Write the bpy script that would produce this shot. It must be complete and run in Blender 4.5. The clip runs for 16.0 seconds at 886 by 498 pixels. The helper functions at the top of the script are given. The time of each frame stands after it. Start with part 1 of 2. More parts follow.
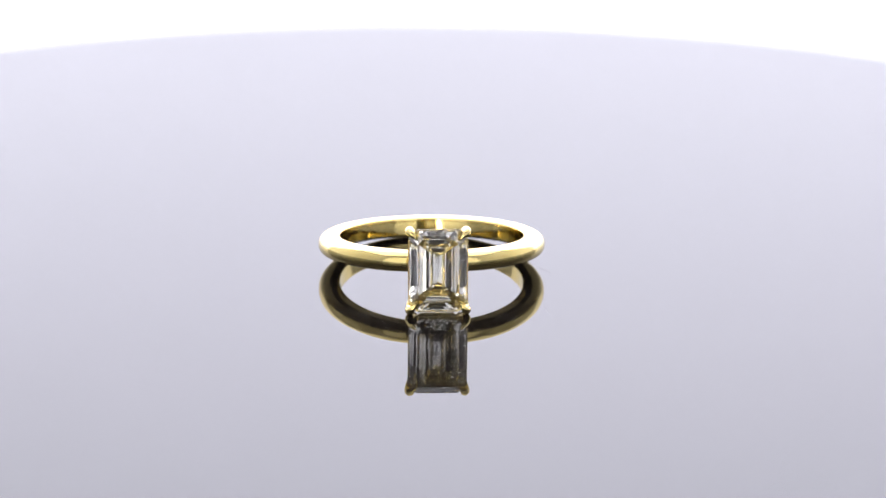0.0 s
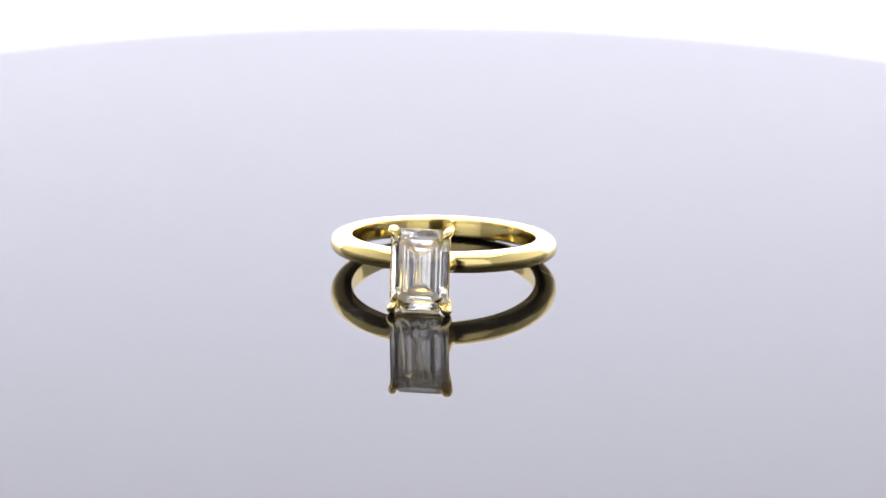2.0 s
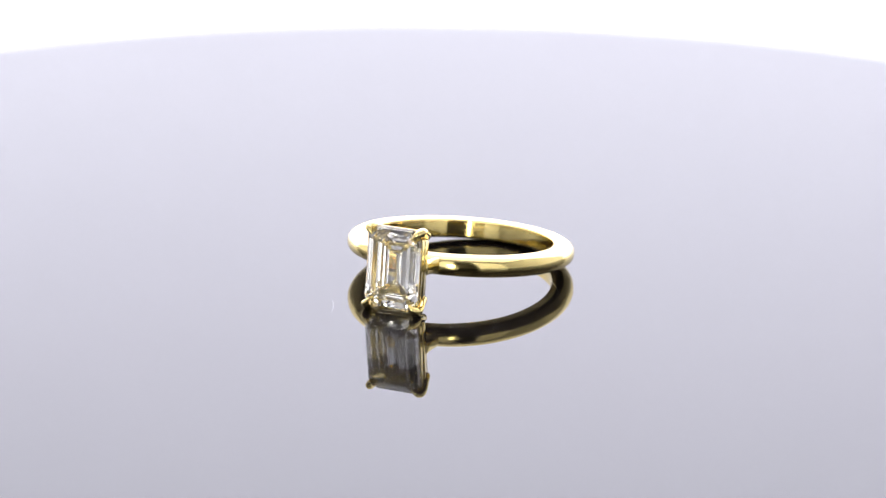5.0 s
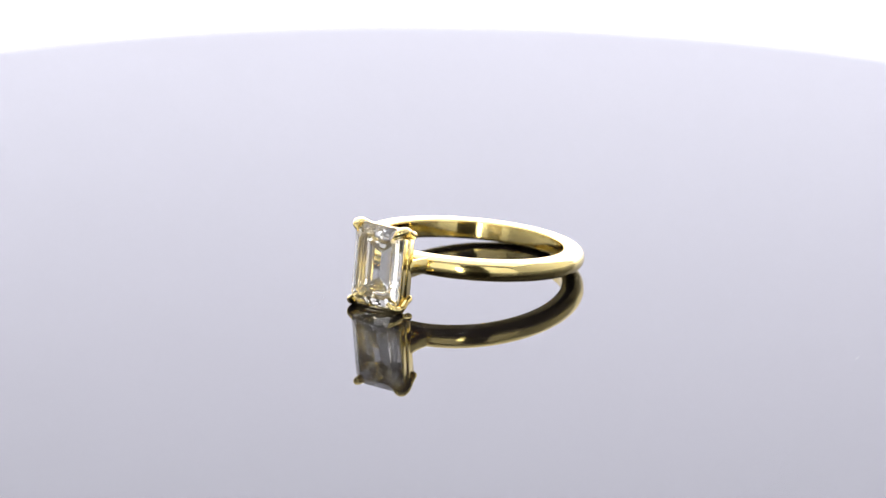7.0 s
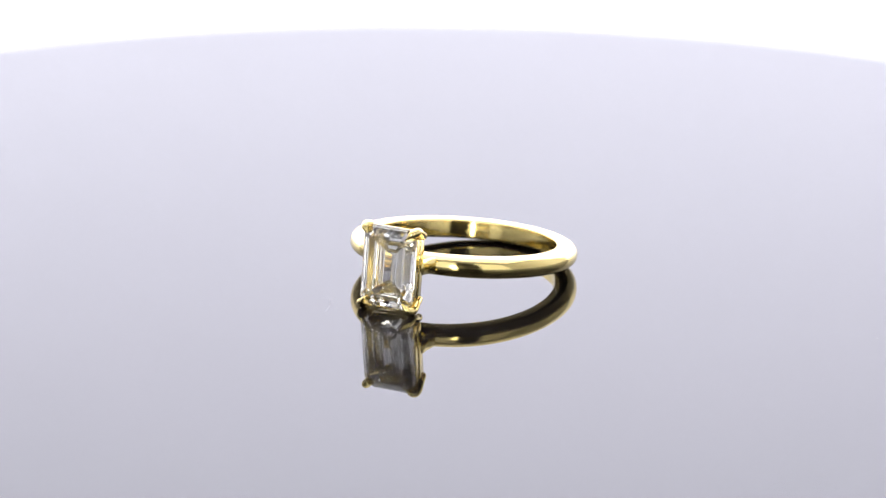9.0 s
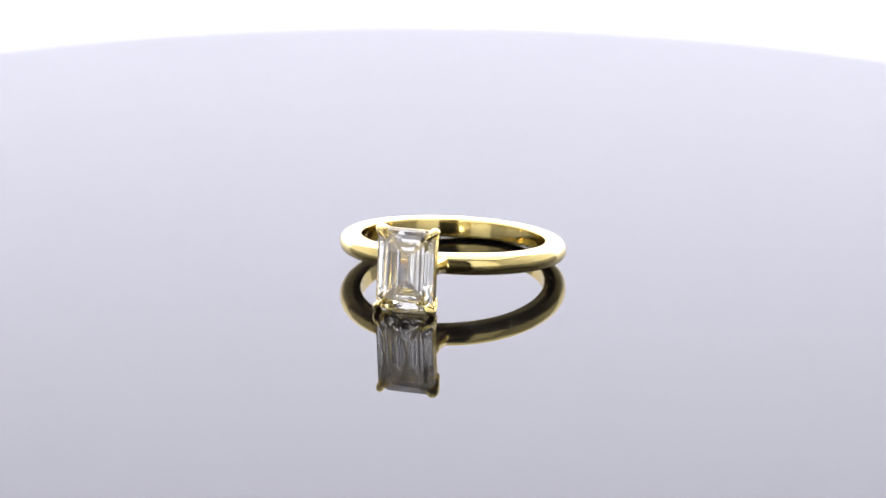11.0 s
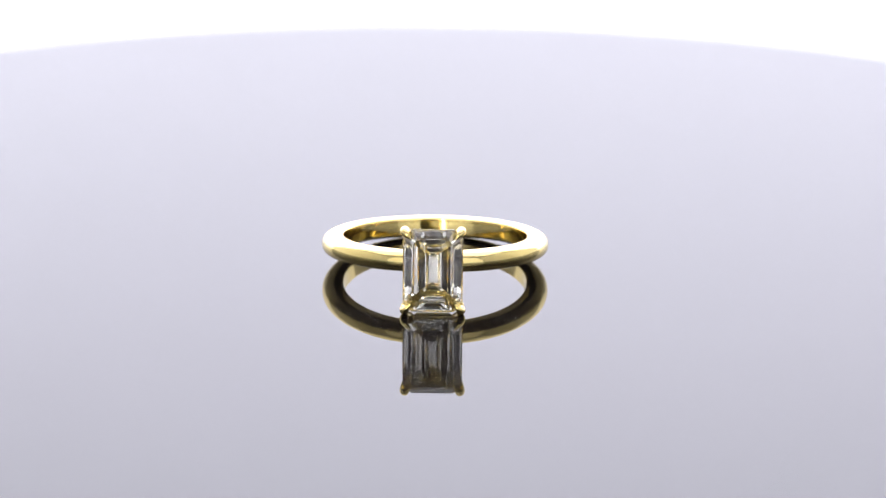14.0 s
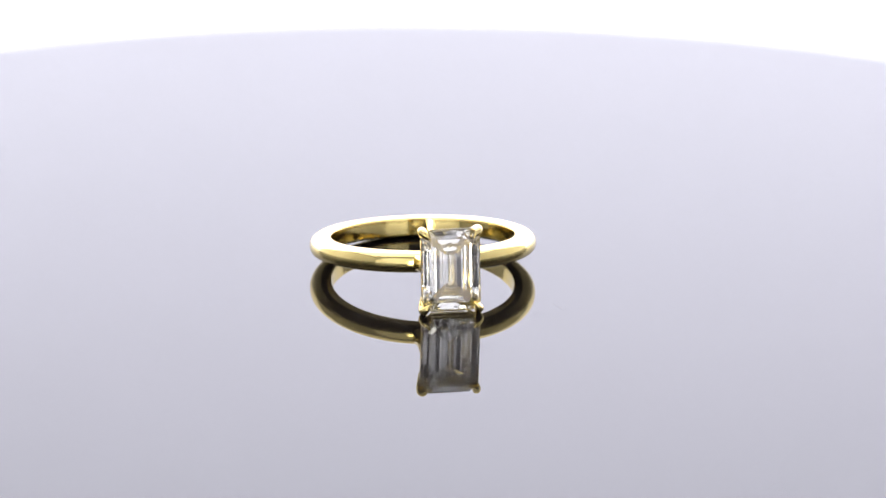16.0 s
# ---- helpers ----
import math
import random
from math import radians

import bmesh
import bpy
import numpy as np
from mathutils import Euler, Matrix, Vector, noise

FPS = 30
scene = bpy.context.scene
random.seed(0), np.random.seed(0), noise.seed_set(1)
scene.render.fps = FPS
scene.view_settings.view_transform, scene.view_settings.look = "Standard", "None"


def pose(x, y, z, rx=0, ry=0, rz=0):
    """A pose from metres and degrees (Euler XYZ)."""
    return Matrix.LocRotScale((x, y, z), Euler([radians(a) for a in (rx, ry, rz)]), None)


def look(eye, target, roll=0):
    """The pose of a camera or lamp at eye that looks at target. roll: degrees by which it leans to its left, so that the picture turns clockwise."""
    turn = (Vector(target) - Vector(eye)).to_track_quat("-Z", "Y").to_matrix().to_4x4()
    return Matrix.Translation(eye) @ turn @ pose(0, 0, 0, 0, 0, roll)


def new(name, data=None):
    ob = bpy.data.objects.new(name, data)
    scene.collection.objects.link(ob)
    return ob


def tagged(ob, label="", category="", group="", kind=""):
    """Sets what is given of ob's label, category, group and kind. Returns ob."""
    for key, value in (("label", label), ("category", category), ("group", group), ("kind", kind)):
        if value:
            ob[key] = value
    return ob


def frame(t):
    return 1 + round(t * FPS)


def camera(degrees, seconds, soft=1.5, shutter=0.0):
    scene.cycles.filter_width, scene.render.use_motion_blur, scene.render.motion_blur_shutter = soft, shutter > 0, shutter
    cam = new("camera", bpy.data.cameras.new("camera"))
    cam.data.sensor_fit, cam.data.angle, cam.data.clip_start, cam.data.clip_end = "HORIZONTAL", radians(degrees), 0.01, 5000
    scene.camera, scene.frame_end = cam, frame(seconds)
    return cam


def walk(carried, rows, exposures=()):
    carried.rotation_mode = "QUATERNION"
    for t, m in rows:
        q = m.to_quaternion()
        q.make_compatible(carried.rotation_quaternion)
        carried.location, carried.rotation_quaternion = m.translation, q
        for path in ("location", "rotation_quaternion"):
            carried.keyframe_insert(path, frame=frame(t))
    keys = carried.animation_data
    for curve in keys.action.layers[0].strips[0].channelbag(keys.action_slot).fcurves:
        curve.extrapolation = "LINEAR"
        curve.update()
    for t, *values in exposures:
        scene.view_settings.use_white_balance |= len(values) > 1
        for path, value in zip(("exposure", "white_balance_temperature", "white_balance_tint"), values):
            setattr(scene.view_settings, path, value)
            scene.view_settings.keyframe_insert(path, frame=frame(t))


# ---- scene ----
# A gold ring lying on a black acrylic turntable inside a white light tent. The plate turns, stops and turns back.
cam = camera(14.41, 16.0, soft=1.25)
EYE, AIM = (0.0, -0.2907, 0.0947), (0.001281, 0.004989, 0.001732)
walk(cam, [(0.0, look(EYE, AIM, 0.42)), (16.0, look(EYE, AIM, 0.42))])
# close-up lens: sharp on the stone, soft towards the plate's far edge
cam.data.dof.use_dof, cam.data.dof.focus_distance, cam.data.dof.aperture_fstop = True, 0.297, 50.0

# ---- light ----
world = bpy.data.worlds.new("world")
scene.world = world
world.use_nodes = True
world.node_tree.nodes["Background"].inputs[0].default_value = (0.5, 0.52, 0.6, 1)
world.node_tree.nodes["Background"].inputs[1].default_value = 0.05
scene.view_settings.exposure = 0.0
scene.cycles.max_bounces, scene.cycles.transmission_bounces, scene.cycles.glossy_bounces = 24, 24, 12


def area_lamp(name, eye, target, wide, high, radiance, colour):
    data = bpy.data.lights.new(name, "AREA")
    data.shape, data.size, data.size_y = "RECTANGLE", wide, high
    data.energy, data.color = radiance * math.pi * wide * high, colour
    ob = new(name, data)
    ob.matrix_world = look(eye, target)
    return ob


# emission put into the backdrop paper itself; no lamp stands behind it
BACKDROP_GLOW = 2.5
area_lamp("ceiling_light_panel", (0, 0.12, 0.47), (0, 0.12, 0), 0.70, 0.42, 1.8, (0.90, 0.895, 1.0))
area_lamp("front_lamp", (-0.058, -0.335, 0.0635), (0, 0, 0.0), 0.030, 0.145, 15.0, (1.0, 0.97, 0.90))


# ---- materials ----
def material(name):
    m = bpy.data.materials.new(name)
    m.use_nodes = True
    return m, m.node_tree.nodes, m.node_tree.links, m.node_tree.nodes["Principled BSDF"]


def noise_node(nodes, links, scale, detail=4.0):
    co = nodes.new("ShaderNodeTexCoord")
    n = nodes.new("ShaderNodeTexNoise")
    n.inputs["Scale"].default_value, n.inputs["Detail"].default_value = scale, detail
    links.new(co.outputs["Object"], n.inputs["Vector"])
    return n


def ramp(nodes, links, src, lo, hi, a=0.3, b=0.7):
    r = nodes.new("ShaderNodeValToRGB")
    r.color_ramp.elements[0].position, r.color_ramp.elements[1].position = a, b
    r.color_ramp.elements[0].color, r.color_ramp.elements[1].color = lo, hi
    links.new(src, r.inputs[0])
    return r.outputs[0]


def bump(nodes, links, src, strength, distance):
    b = nodes.new("ShaderNodeBump")
    b.inputs["Strength"].default_value, b.inputs["Distance"].default_value = strength, distance
    links.new(src, b.inputs["Height"])
    return b.outputs[0]


def grey(v):
    return (v, v, v, 1)


def fabric(name, colour, rough=0.9, glow=0.0, weave=0.25):
    m, nodes, links, p = material(name)
    n = noise_node(nodes, links, 9.0)
    lo = tuple(0.94 * c for c in colour) + (1,)
    links.new(ramp(nodes, links, n.outputs[0], lo, tuple(colour) + (1,)), p.inputs["Base Color"])
    w = noise_node(nodes, links, 900.0, 2.0)
    links.new(bump(nodes, links, w.outputs[0], weave, 0.0004), p.inputs["Normal"])
    p.inputs["Roughness"].default_value = rough
    p.inputs["Specular IOR Level"].default_value = 0.2
    if glow:  # emission stands in for light falling on the paper: the glow grows with height
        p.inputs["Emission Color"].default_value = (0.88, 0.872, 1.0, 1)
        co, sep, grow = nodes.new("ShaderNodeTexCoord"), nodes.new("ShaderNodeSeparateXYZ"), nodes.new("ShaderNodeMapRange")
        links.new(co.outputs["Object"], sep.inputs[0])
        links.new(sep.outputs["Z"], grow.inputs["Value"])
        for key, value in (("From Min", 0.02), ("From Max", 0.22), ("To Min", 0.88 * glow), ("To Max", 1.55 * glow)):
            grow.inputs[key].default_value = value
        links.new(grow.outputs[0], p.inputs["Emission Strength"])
    return m


def gold_material():
    m, nodes, links, p = material("polished_yellow_gold")
    p.inputs["Metallic"].default_value = 1.0
    tone = noise_node(nodes, links, 260.0)
    links.new(ramp(nodes, links, tone.outputs[0], (0.82, 0.652, 0.22, 1), (0.87, 0.702, 0.28, 1)), p.inputs["Base Color"])
    fine = noise_node(nodes, links, 2600.0, 6.0)
    links.new(ramp(nodes, links, fine.outputs[0], grey(0.07), grey(0.16)), p.inputs["Roughness"])
    wave = noise_node(nodes, links, 420.0, 2.0)
    links.new(bump(nodes, links, wave.outputs[0], 0.10, 0.0001), p.inputs["Normal"])
    return m


def diamond_material():
    """Clear, faintly warm stone."""
    m, nodes, links, p = material("diamond")
    nodes.remove(p)
    g = nodes.new("ShaderNodeBsdfGlass")
    g.inputs["Color"].default_value, g.inputs["IOR"].default_value, g.inputs["Roughness"].default_value = (0.999, 0.998, 0.975, 1), 2.42, 0.0
    links.new(g.outputs[0], nodes["Material Output"].inputs["Surface"])
    return m


def acrylic_material():
    m, nodes, links, p = material("black_acrylic")
    n = noise_node(nodes, links, 40.0)
    links.new(ramp(nodes, links, n.outputs[0], (0.0055, 0.0045, 0.0040, 1), (0.0075, 0.0062, 0.0055, 1)), p.inputs["Base Color"])
    f = noise_node(nodes, links, 1500.0, 3.0)
    links.new(ramp(nodes, links, f.outputs[0], grey(0.0), grey(0.018), 0.45, 0.8), p.inputs["Roughness"])
    p.inputs["IOR"].default_value = 1.36
    return m


def plain_material(name, colour, rough):
    m, nodes, links, p = material(name)
    n = noise_node(nodes, links, 700.0)
    links.new(ramp(nodes, links, n.outputs[0], tuple(0.85 * c for c in colour) + (1,), tuple(colour) + (1,)), p.inputs["Base Color"])
    p.inputs["Roughness"].default_value = rough
    return m


def scratch_material():
    """A hair-fine scuff in clear gloss: see-through, scattering a little light."""
    m, nodes, links, p = material("scratched_acrylic")
    nodes.remove(p)
    n = noise_node(nodes, links, 1800.0)
    clear, scatter, both = nodes.new("ShaderNodeBsdfTransparent"), nodes.new("ShaderNodeBsdfDiffuse"), nodes.new("ShaderNodeAddShader")
    links.new(ramp(nodes, links, n.outputs[0], grey(0.015), grey(0.09), 0.35, 0.65), scatter.inputs["Color"])
    links.new(clear.outputs[0], both.inputs[0])
    links.new(scatter.outputs[0], both.inputs[1])
    links.new(both.outputs[0], nodes["Material Output"].inputs["Surface"])
    return m


GOLD, DIAMOND, ACRYLIC = gold_material(), diamond_material(), acrylic_material()
SWEEP = fabric("self_lit_white_backdrop", (0.70, 0.70, 0.72), glow=BACKDROP_GLOW, weave=0.02)
# same tent cloth twice: greyed here to dim its light, lighter for the flaps
TENT = fabric("dimmed_tent_cloth", (0.47, 0.47, 0.475))
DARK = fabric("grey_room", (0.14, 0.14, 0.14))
FLAP = fabric("brightened_flap_cloth", (0.84, 0.84, 0.85))
BASE = plain_material("white_plastic", (0.75, 0.75, 0.76), 0.4)
SCRATCH = scratch_material()
LINT = plain_material("grey_lint", (0.42, 0.41, 0.40), 0.9)
MM = 0.001


# ---- mesh helpers ----
def finish(bm, name, mat, smooth=True, normals=True):
    if normals:
        bmesh.ops.recalc_face_normals(bm, faces=bm.faces)
    me = bpy.data.meshes.new(name)
    bm.to_mesh(me)
    bm.free()
    me.materials.append(mat)
    for f in me.polygons:
        f.use_smooth = smooth
    return me


def part(name, bm, mat, parent, label="", smooth=True):
    ob = new(name, finish(bm, name, mat, smooth))
    ob.parent = parent
    return tagged(ob, label)


def loft(bm, loops, closed=True, caps=False):
    """Joins loops of points, each to the next; closed joins the last to the first."""
    rows = [[bm.verts.new(p) for p in loop] for loop in loops]
    n = len(rows[0])
    for i in range(len(rows) if closed else len(rows) - 1):
        a, b = rows[i], rows[(i + 1) % len(rows)]
        for j in range(n):
            bm.faces.new((a[j], a[(j + 1) % n], b[(j + 1) % n], b[j]))
    if caps and not closed:
        bm.faces.new(rows[0])
        bm.faces.new(rows[-1])


def tube(bm, path, radii, sides=14, rounded=True):
    """A round bar along a path of points (mm), with a radius at each."""
    pts = [Vector(p) for p in path]
    loops = []
    up = Vector((0.31, 0.17, 0.93))
    ends = list(range(len(pts)))
    for i in ends:
        d = (pts[min(i + 1, len(pts) - 1)] - pts[max(i - 1, 0)]).normalized()
        a = d.cross(up).normalized()
        b = d.cross(a)
        ring = lambda c, r: [tuple((c + r * (math.cos(k) * a + math.sin(k) * b)) * MM) for k in (2 * math.pi * s / sides for s in range(sides))]
        if rounded and i == 0:
            loops += [ring(pts[i] - d * radii[i] * math.sin(q), radii[i] * math.cos(q)) for q in (1.45, 1.0, 0.5)]
        loops.append(ring(pts[i], radii[i]))
        if rounded and i == len(pts) - 1:
            loops += [ring(pts[i] + d * radii[i] * math.sin(q), radii[i] * math.cos(q)) for q in (0.5, 1.0, 1.45)]
    loft(bm, loops, closed=False, caps=True)


def smooth_path(points, values, steps=5):
    """Catmull-Rom through points and a value at each."""
    P = [Vector((*p, v)) if len(p) == 3 else None for p, v in zip(points, values)]
    P = [2 * P[0] - P[1]] + P + [2 * P[-1] - P[-2]]
    out = []
    for i in range(1, len(P) - 2):
        a, b, c, d = P[i - 1:i + 3]
        for s in range(steps):
            t = s / steps
            out.append(0.5 * (2 * b + (c - a) * t + (2 * a - 5 * b + 4 * c - d) * t * t + (3 * b - a - 3 * c + d) * t ** 3))
    out.append(P[-2])
    return [tuple(p[:3]) for p in out], [p[3] for p in out]


# ---- the tent ----
FLOOR, BACK, SIDE, TOP, MOUTH, ROOM, SEAM = -0.036, 0.34, 0.42, 0.50, -0.36, -0.90, 0.0


def slab(name, size, centre, mat, label, category):
    bm = bmesh.new()
    bmesh.ops.create_cube(bm, size=1, matrix=Matrix.Translation(centre) @ Matrix.Diagonal((*size, 1)))
    return tagged(new(name, finish(bm, name, mat, False)), label, category, kind="structure")


def build_tent():
    # seamless paper: floor that curves up into the rear wall
    prof = [(SEAM, FLOOR), (0.1, FLOOR), (BACK - 0.12, FLOOR)]
    prof += [(BACK - 0.12 + 0.12 * math.sin(a), FLOOR + 0.12 - 0.12 * math.cos(a)) for a in (math.pi / 2 * k / 20 for k in range(1, 21))]
    prof += [(BACK, TOP)]
    bm = bmesh.new()
    loops = []
    for off in (0.0, 0.003):
        loops.append([(-SIDE, y + off, z - off) for y, z in prof])
    left = loops[0] + loops[1][::-1]
    right = [(SIDE, y, z) for _, y, z in left]
    loft(bm, [left, right], closed=False, caps=True)
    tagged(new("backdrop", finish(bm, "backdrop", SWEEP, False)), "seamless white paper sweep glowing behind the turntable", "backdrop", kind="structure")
    high, zc = TOP - FLOOR, (TOP + FLOOR) / 2
    long, mid = BACK - MOUTH - 0.002, (BACK + MOUTH) / 2
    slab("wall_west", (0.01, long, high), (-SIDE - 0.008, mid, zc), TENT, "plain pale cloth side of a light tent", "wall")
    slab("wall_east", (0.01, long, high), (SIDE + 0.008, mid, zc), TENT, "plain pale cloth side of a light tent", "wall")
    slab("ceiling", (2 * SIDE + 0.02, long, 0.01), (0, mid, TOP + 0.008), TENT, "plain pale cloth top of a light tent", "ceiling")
    # two front flaps with the gap through which the camera looks, and the dim room behind them
    for name, sx, gap in (("wall_south_1", -1, 0.045), ("wall_south_2", 1, 0.13)):
        flap = SIDE - gap
        slab(name, (flap, 0.006, high), (sx * (gap + flap / 2), MOUTH - 0.006, zc), FLAP, "plain pale cloth front flap of a light tent", "wall")
    slab("wall_room", (2 * SIDE, 0.01, high), (0, ROOM, zc), DARK, "plain dark wall of the room", "wall")
    for sx in (-1, 1):
        slab("wall_room_side", (0.01, MOUTH - ROOM, high), (sx * SIDE, (MOUTH + ROOM) / 2 - 0.01, zc), DARK, "plain dark wall of the room", "wall")
    slab("ceiling_room", (2 * SIDE, MOUTH - ROOM, 0.01), (0, (MOUTH + ROOM) / 2 - 0.01, TOP + 0.008), DARK, "plain dark top of the room", "ceiling")
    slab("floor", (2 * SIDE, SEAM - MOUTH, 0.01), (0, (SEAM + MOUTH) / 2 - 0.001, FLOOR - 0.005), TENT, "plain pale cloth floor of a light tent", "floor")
    slab("floor_room", (2 * SIDE, MOUTH - ROOM, 0.01), (0, (MOUTH + ROOM) / 2 - 0.012, FLOOR - 0.005), DARK, "plain dark table top before the light tent", "floor")


build_tent()


# ---- the turntable ----
PLATE_R = 92.7


def revolve(profile, sides=128):
    """A closed turned body from (radius, height) pairs in mm."""
    bm = bmesh.new()
    loft(bm, [[(r * math.cos(a) * MM, r * math.sin(a) * MM, z * MM) for a in (2 * math.pi * k / sides for k in range(sides))] for r, z in profile], closed=False, caps=True)
    return bm


def sliver(points, width, height=0.012):
    """A hair-thin ridge through points (mm) on the plate."""
    bm = bmesh.new()
    loops = []
    for i, (x, y) in enumerate(points):
        a, b = points[max(i - 1, 0)], points[min(i + 1, len(points) - 1)]
        d = Vector((b[0] - a[0], b[1] - a[1])).normalized()
        w = width * (0.35 if i in (0, len(points) - 1) else 1.0)
        n = Vector((-d.y, d.x)) * w / 2
        loops.append([((x + n.x) * MM, (y + n.y) * MM, 0.006 * MM), (x * MM, y * MM, (0.006 + height) * MM), ((x - n.x) * MM, (y - n.y) * MM, 0.006 * MM)])
    loft(bm, loops, closed=False, caps=True)
    return bm


def bent(a, b, sag=0.0, steps=6):
    d = Vector((b[0] - a[0], b[1] - a[1]))
    n = Vector((-d.y, d.x))
    return [(a[0] + d.x * t + n.x * sag * 4 * t * (1 - t), a[1] + d.y * t + n.y * sag * 4 * t * (1 - t)) for t in (k / steps for k in range(steps + 1))]


def build_turntable():
    top = tagged(new("turntable"), "glossy black acrylic turntable with fine scratches on white base", "turntable")
    part("base", revolve([(70, -36), (72, -34), (72, -12), (69, -9), (20, -9), (20, -6)]), BASE, top, "low white plastic base")
    # polished edge: the top rolls off over the last millimetres, then turns down
    roll = [(PLATE_R + 0.5 * k, -(0.5 * k) ** 2 / 60) for k in range(1, 9)]
    prof = [(PLATE_R + 3.4, -6), (PLATE_R + 4.6, -5.6), (PLATE_R + 5.3, -4.6), (PLATE_R + 5.6, -3.2), (PLATE_R + 5.4, -1.7), (PLATE_R + 4.9, -0.75)]
    prof += roll[::-1] + [(PLATE_R, 0.0), (PLATE_R - 0.5, 0.0)]
    plate = part("plate", revolve(prof, 256), ACRYLIC, top, "mirror-polished black acrylic disc")
    marks = [((-8.04, -7.23), (-5.76, -8.34), 0.05, 0.03),
             ((-5.73, -7.29), (-3.70, -11.82), 0.06, 0.035),
             ((-5.26, -7.60), (-4.48, -9.13), -0.05, 0.03),
             ((-5.66, -10.44), (-5.26, -9.56), 0, 0.03),
             ((-22.19, -6.46), (-21.56, -6.62), 0, 0.03),
             ((5.66, -9.19), (8.21, -10.18), 0.06, 0.035),
             ((10.42, -9.18), (9.75, -6.14), 0.08, 0.035),
             ((9.77, -9.28), (10.79, -7.69), 0, 0.03),
             ((-16.84, -8.98), (-15.69, -9.44), 0.05, 0.025),
             ((-15.57, -9.47), (-13.37, -12.48), 0.03, 0.025),
             ((-7.00, -8.30), (-5.20, -8.60), 0.03, 0.02),
             ((5.00, -8.60), (8.60, -8.90), -0.04, 0.02),
             ((-10.13, -5.94), (-2.67, -8.54), 0.02, 0.016),
             ((-9.30, -5.92), (-7.02, -6.91), 0.03, 0.016),
             ((-7.89, -7.02), (-5.50, -7.84), -0.02, 0.018),
             ((-4.75, -7.89), (-3.94, -12.10), 0.02, 0.018),
             ((-4.62, -7.25), (-3.17, -10.29), -0.03, 0.016),
             ((4.73, -8.89), (7.68, -10.25), 0.02, 0.018),
             ((5.83, -8.09), (10.19, -9.86), -0.01, 0.018),
             ((5.60, -8.45), (9.70, -10.00), 0.01, 0.014),
             ((6.57, -9.77), (7.81, -10.00), 0.02, 0.018),
             ((6.15, -8.72), (8.06, -10.51), 0.03, 0.016),
             ((9.88, -8.53), (10.29, -7.26), 0.0, 0.018)]
    for a, b, sag, w in marks:
        part("scratch", sliver(bent(a, b, sag), w, 0.006), SCRATCH, plate, "fine pale scratch")
    part("fibre", sliver(bent((8.95, 6.04), (11.15, 2.65), 0.05, 8), 0.010, 0.006), LINT, plate, "tiny curled grey lint fibre")
    part("fibre", sliver(bent((39.58, 6.06), (39.40, 6.82), 0.1, 4), 0.04, 0.02), LINT, plate, "tiny curled grey lint fibre")
    return top, plate


turntable, plate = build_turntable()

# ---- the ring ----
# ring space, mm: the finger's axis is z, the stone looks along -y
RM, RW, LEAN = 9.18, 0.96, 7.29


def shank_section(a):
    """Radius and height pairs of the band's section: flat inside, domed outside, slimmer where it enters the head."""
    near = max(0.0, 1 - abs(a) / 0.55)
    near = near * near * (3 - 2 * near)
    w = RW * (1 - 0.05 * near)
    t = RW * (1 - 0.05 * near)
    ri, r0 = RM - t, RM - 0.2 * t
    pts = []
    for k in range(20):
        q = math.pi * (k / 20 - 0.5)
        pts.append((r0 + (RM + t - r0) * max(0.0, math.cos(q)) ** 0.9, w * math.copysign(abs(math.sin(q)) ** 0.9, math.sin(q))))
    fil, flat = 0.22, w - 0.22
    for k in range(8):
        p = math.pi / 2 * k / 7
        pts.append((r0 - (r0 - ri) * math.sin(p) ** 1.4, w - fil * (1 - math.cos(p))))
    pts += [(ri - 0.02 * (1 - v * v), flat * v) for v in (0.8, 0.4, 0.0, -0.4, -0.8)]
    for k in range(7, 0, -1):
        p = math.pi / 2 * k / 7
        pts.append((r0 - (r0 - ri) * math.sin(p) ** 1.4, -(w - fil * (1 - math.cos(p)))))
    return pts


def build_shank(parent):
    bm = bmesh.new()
    loops = []
    for k in range(192):
        a = -math.pi + 2 * math.pi * k / 192
        loops.append([(0.989 * r * math.sin(a) * MM, -r * math.cos(a) * MM, z * MM) for r, z in shank_section(a)])
    loft(bm, loops)
    return part("shank", bm, GOLD, parent, "polished rounded gold band")


GIRDLE_Y = 13.42


def to_ring(p):
    """From the stone's own space (across, along, height towards its table) to ring space."""
    return (p[0], -(GIRDLE_Y + p[2]), p[1])


def octagon(a, b, c, h):
    return [(a, -(b - c), h), (a, b - c, h), (a - c, b, h), (-(a - c), b, h), (-a, b - c, h), (-a, -(b - c), h), (-(a - c), -b, h), (a - c, -b, h)]


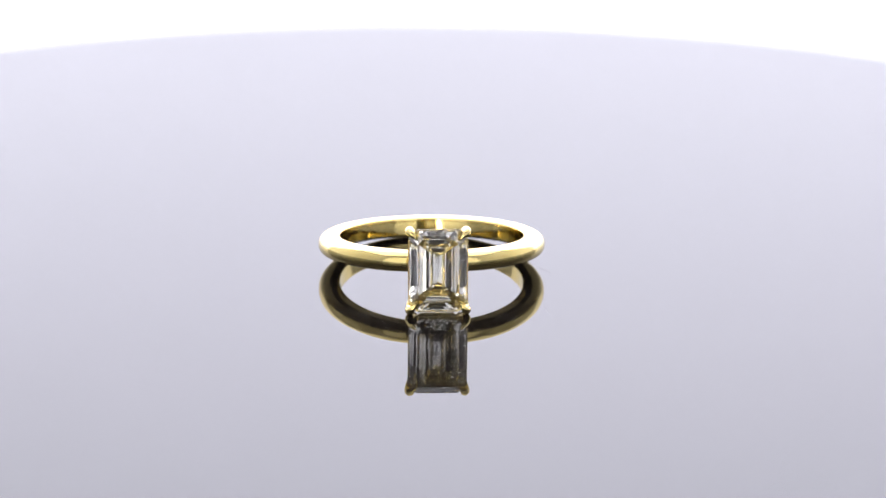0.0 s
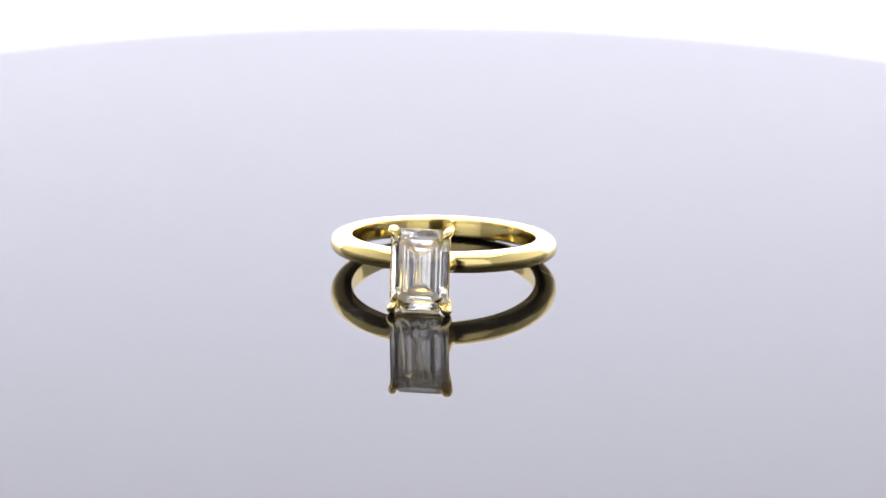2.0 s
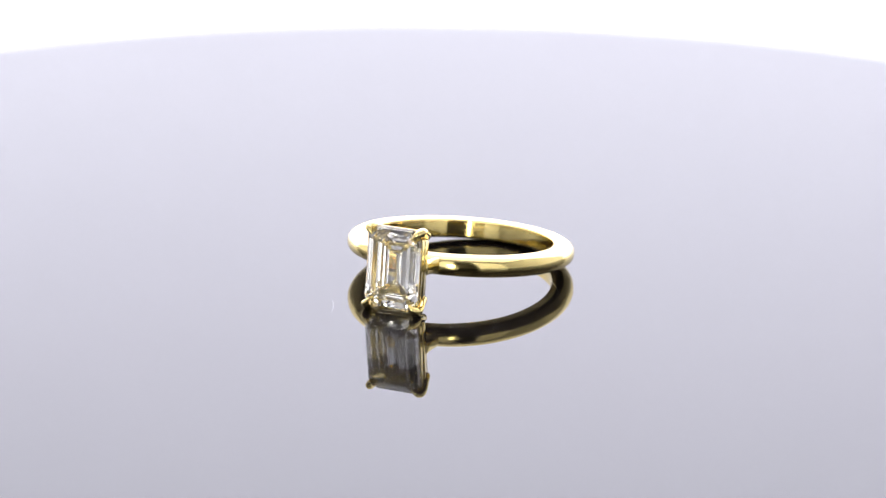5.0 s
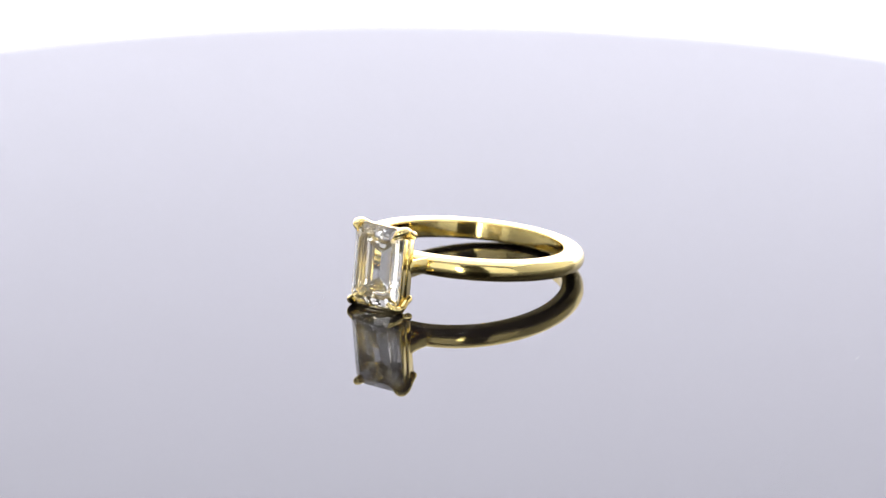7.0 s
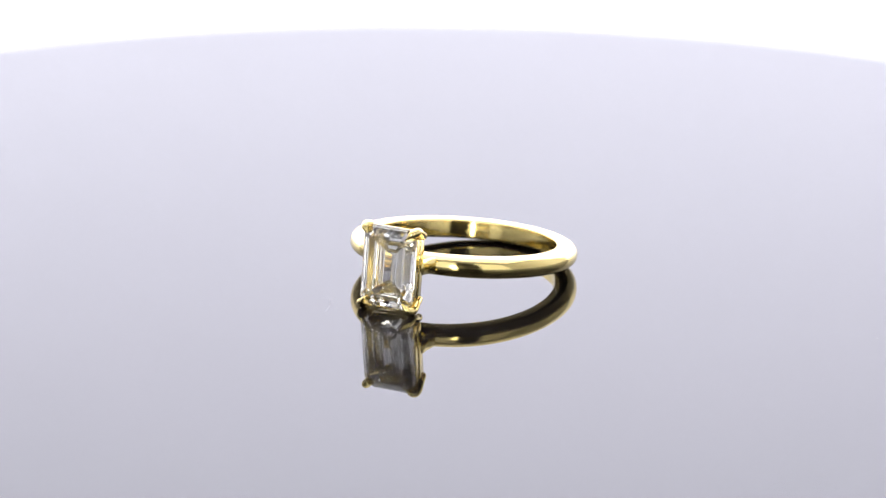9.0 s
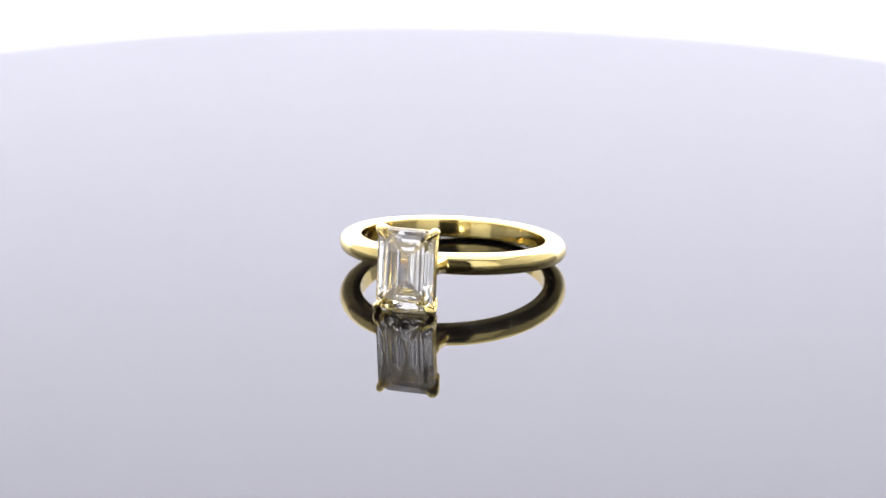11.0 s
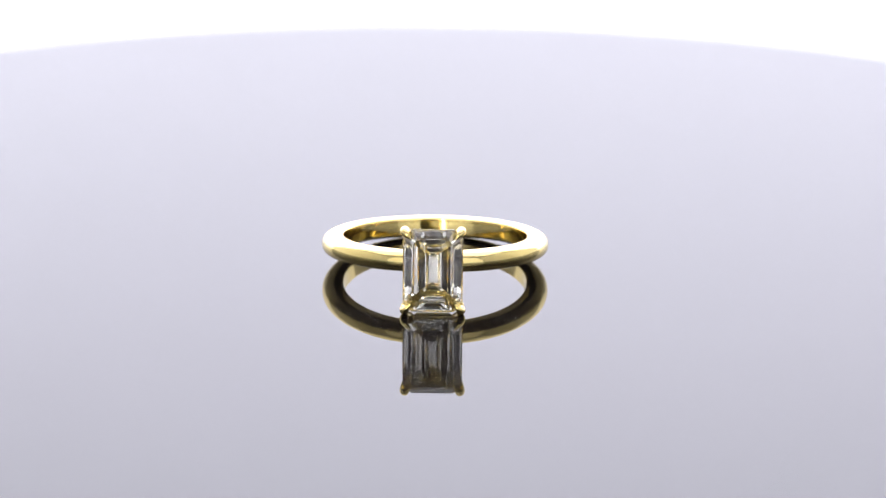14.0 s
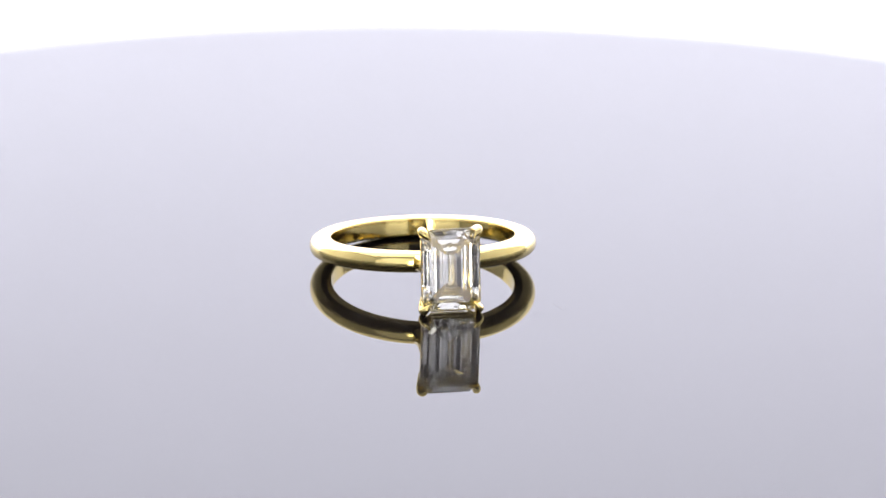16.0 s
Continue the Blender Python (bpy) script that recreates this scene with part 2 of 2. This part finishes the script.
def build_stone(parent):
    """Emerald cut: table, three crown steps, girdle, four pavilion steps down to a keel."""
    bm = bmesh.new()
    steps = [(1.76, 2.72, 0.44, 0.55), (2.06, 3.04, 0.56, 0.40), (2.33, 3.33, 0.68, 0.22), (2.55, 3.56, 0.78, 0.03),
             (2.55, 3.56, 0.78, -0.05), (2.015, 3.04, 0.60, -0.62), (1.30, 2.32, 0.38, -1.27), (0.60, 1.58, 0.17, -1.83)]
    rows = [[bm.verts.new(Vector(to_ring(p)) * MM) for p in octagon(*s)] for s in steps]
    bm.faces.new(rows[0])
    for a, b in zip(rows, rows[1:]):
        for j in range(8):
            bm.faces.new((a[j], a[(j + 1) % 8], b[(j + 1) % 8], b[j]))
    lo, hi = (bm.verts.new(Vector(to_ring((0, s * 1.04, -2.18))) * MM) for s in (-1, 1))
    r = rows[-1]
    bm.faces.new((r[0], r[1], hi, lo))
    bm.faces.new((r[4], r[5], lo, hi))
    for i, j, k in ((1, 2, hi), (2, 3, hi), (3, 4, hi), (5, 6, lo), (6, 7, lo), (7, 0, lo)):
        bm.faces.new((r[i], r[j], k))
    return part("stone", bm, DIAMOND, parent, "clear emerald-cut diamond, faintly warm", smooth=False)


def rail(a, b, c, h, tall, thick, taper=0.22):
    """A rectangular hoop with cut corners, rounded in section, narrowing away from the table."""
    bm = bmesh.new()
    loops = []
    for k in range(24):
        q = 2 * math.pi * (k + 0.5) / 24
        u, v = math.cos(q), math.sin(q)
        u, v = math.copysign(abs(u) ** 0.4, u), math.copysign(abs(v) ** 0.4, v)
        d = thick / 2 * (u - 1) + taper * tall / 2 * (v - 1)
        loops.append([tuple(Vector(to_ring(p)) * MM) for p in octagon(a + d, b + d, c + 0.6 * d, h + tall / 2 * v)])
    loft(bm, loops)
    return bm


def build_ring():
    ring = tagged(new("ring"), "yellow gold solitaire ring with emerald-cut diamond lying on black acrylic", "ring")
    build_shank(ring)
    build_stone(ring)
    head = part("head", rail(2.55, 3.53, 0.94, -0.62, 0.78, 0.30), GOLD, ring, "gold basket setting")
    part("lower_rail", rail(2.44, 3.40, 0.92, -1.56, 1.04, 0.42), GOLD, head)
    for sx in (-1, 1):
        for sz in (-1, 1):
            e = 0.05 if sz < 0 else 0.0
            pts = [(1.98, 2.78, -2.10), (2.08, 2.88, -1.75), (2.18, 3.00, -1.3), (2.36, 3.30 + e, -0.6), (2.40, 3.37 + e, 0.0), (2.25, 3.20 + e, 0.46), (1.92, 2.84, 0.66)]
            path, radii = smooth_path([to_ring((sx * x, sz * y, h)) for x, y, h in pts], [0.36, 0.36, 0.38, 0.40, 0.40, 0.30, 0.08])
            bm = bmesh.new()
            tube(bm, path, radii)
            part("prong", bm, GOLD, head, "rounded gold claw")
        path, radii = smooth_path([(sx * 2.35, -9.0, 0), (sx * 2.15, -9.8, 0), (sx * 2.02, -10.7, 0), (sx * 2.0, -11.6, 0)], [0.44, 0.42, 0.40, 0.42])
        bm = bmesh.new()
        tube(bm, path, radii)
        bmesh.ops.scale(bm, vec=(1, 1, 1.7), verts=bm.verts)
        part("shoulder", bm, GOLD, head, "small gold strut between band and basket")
    return ring


ring = build_ring()


# ---- what moves ----
def turn(t):
    """The plate's angle in degrees: steady one way, a short halt, steady back."""
    start, rate, halt, back = -2.37, 5.673, 7.0, 7.58
    return start + rate * (min(t, halt) - max(0.0, t - back))


def motions():
    times = [0.5 * k for k in range(14)] + [6.8, 6.95, 7.05, 7.3, 7.5, 7.62, 7.8] + [8.0 + 0.5 * k for k in range(17)]
    a = radians(LEAN)
    height = (RM * math.sin(a) + RW) * MM
    seat = Vector((0.0005, 0.0055, 0))
    rows, plate_rows = [], []
    for t in times:
        w = turn(t)
        p = Matrix.Rotation(radians(-w), 3, "Z") @ seat
        rows.append((t, pose(p.x, p.y, height, -LEAN, 0, -w)))
        plate_rows.append((t, pose(0, 0, 0, 0, 0, -w)))
    walk(ring, rows)
    walk(plate, plate_rows)


motions()
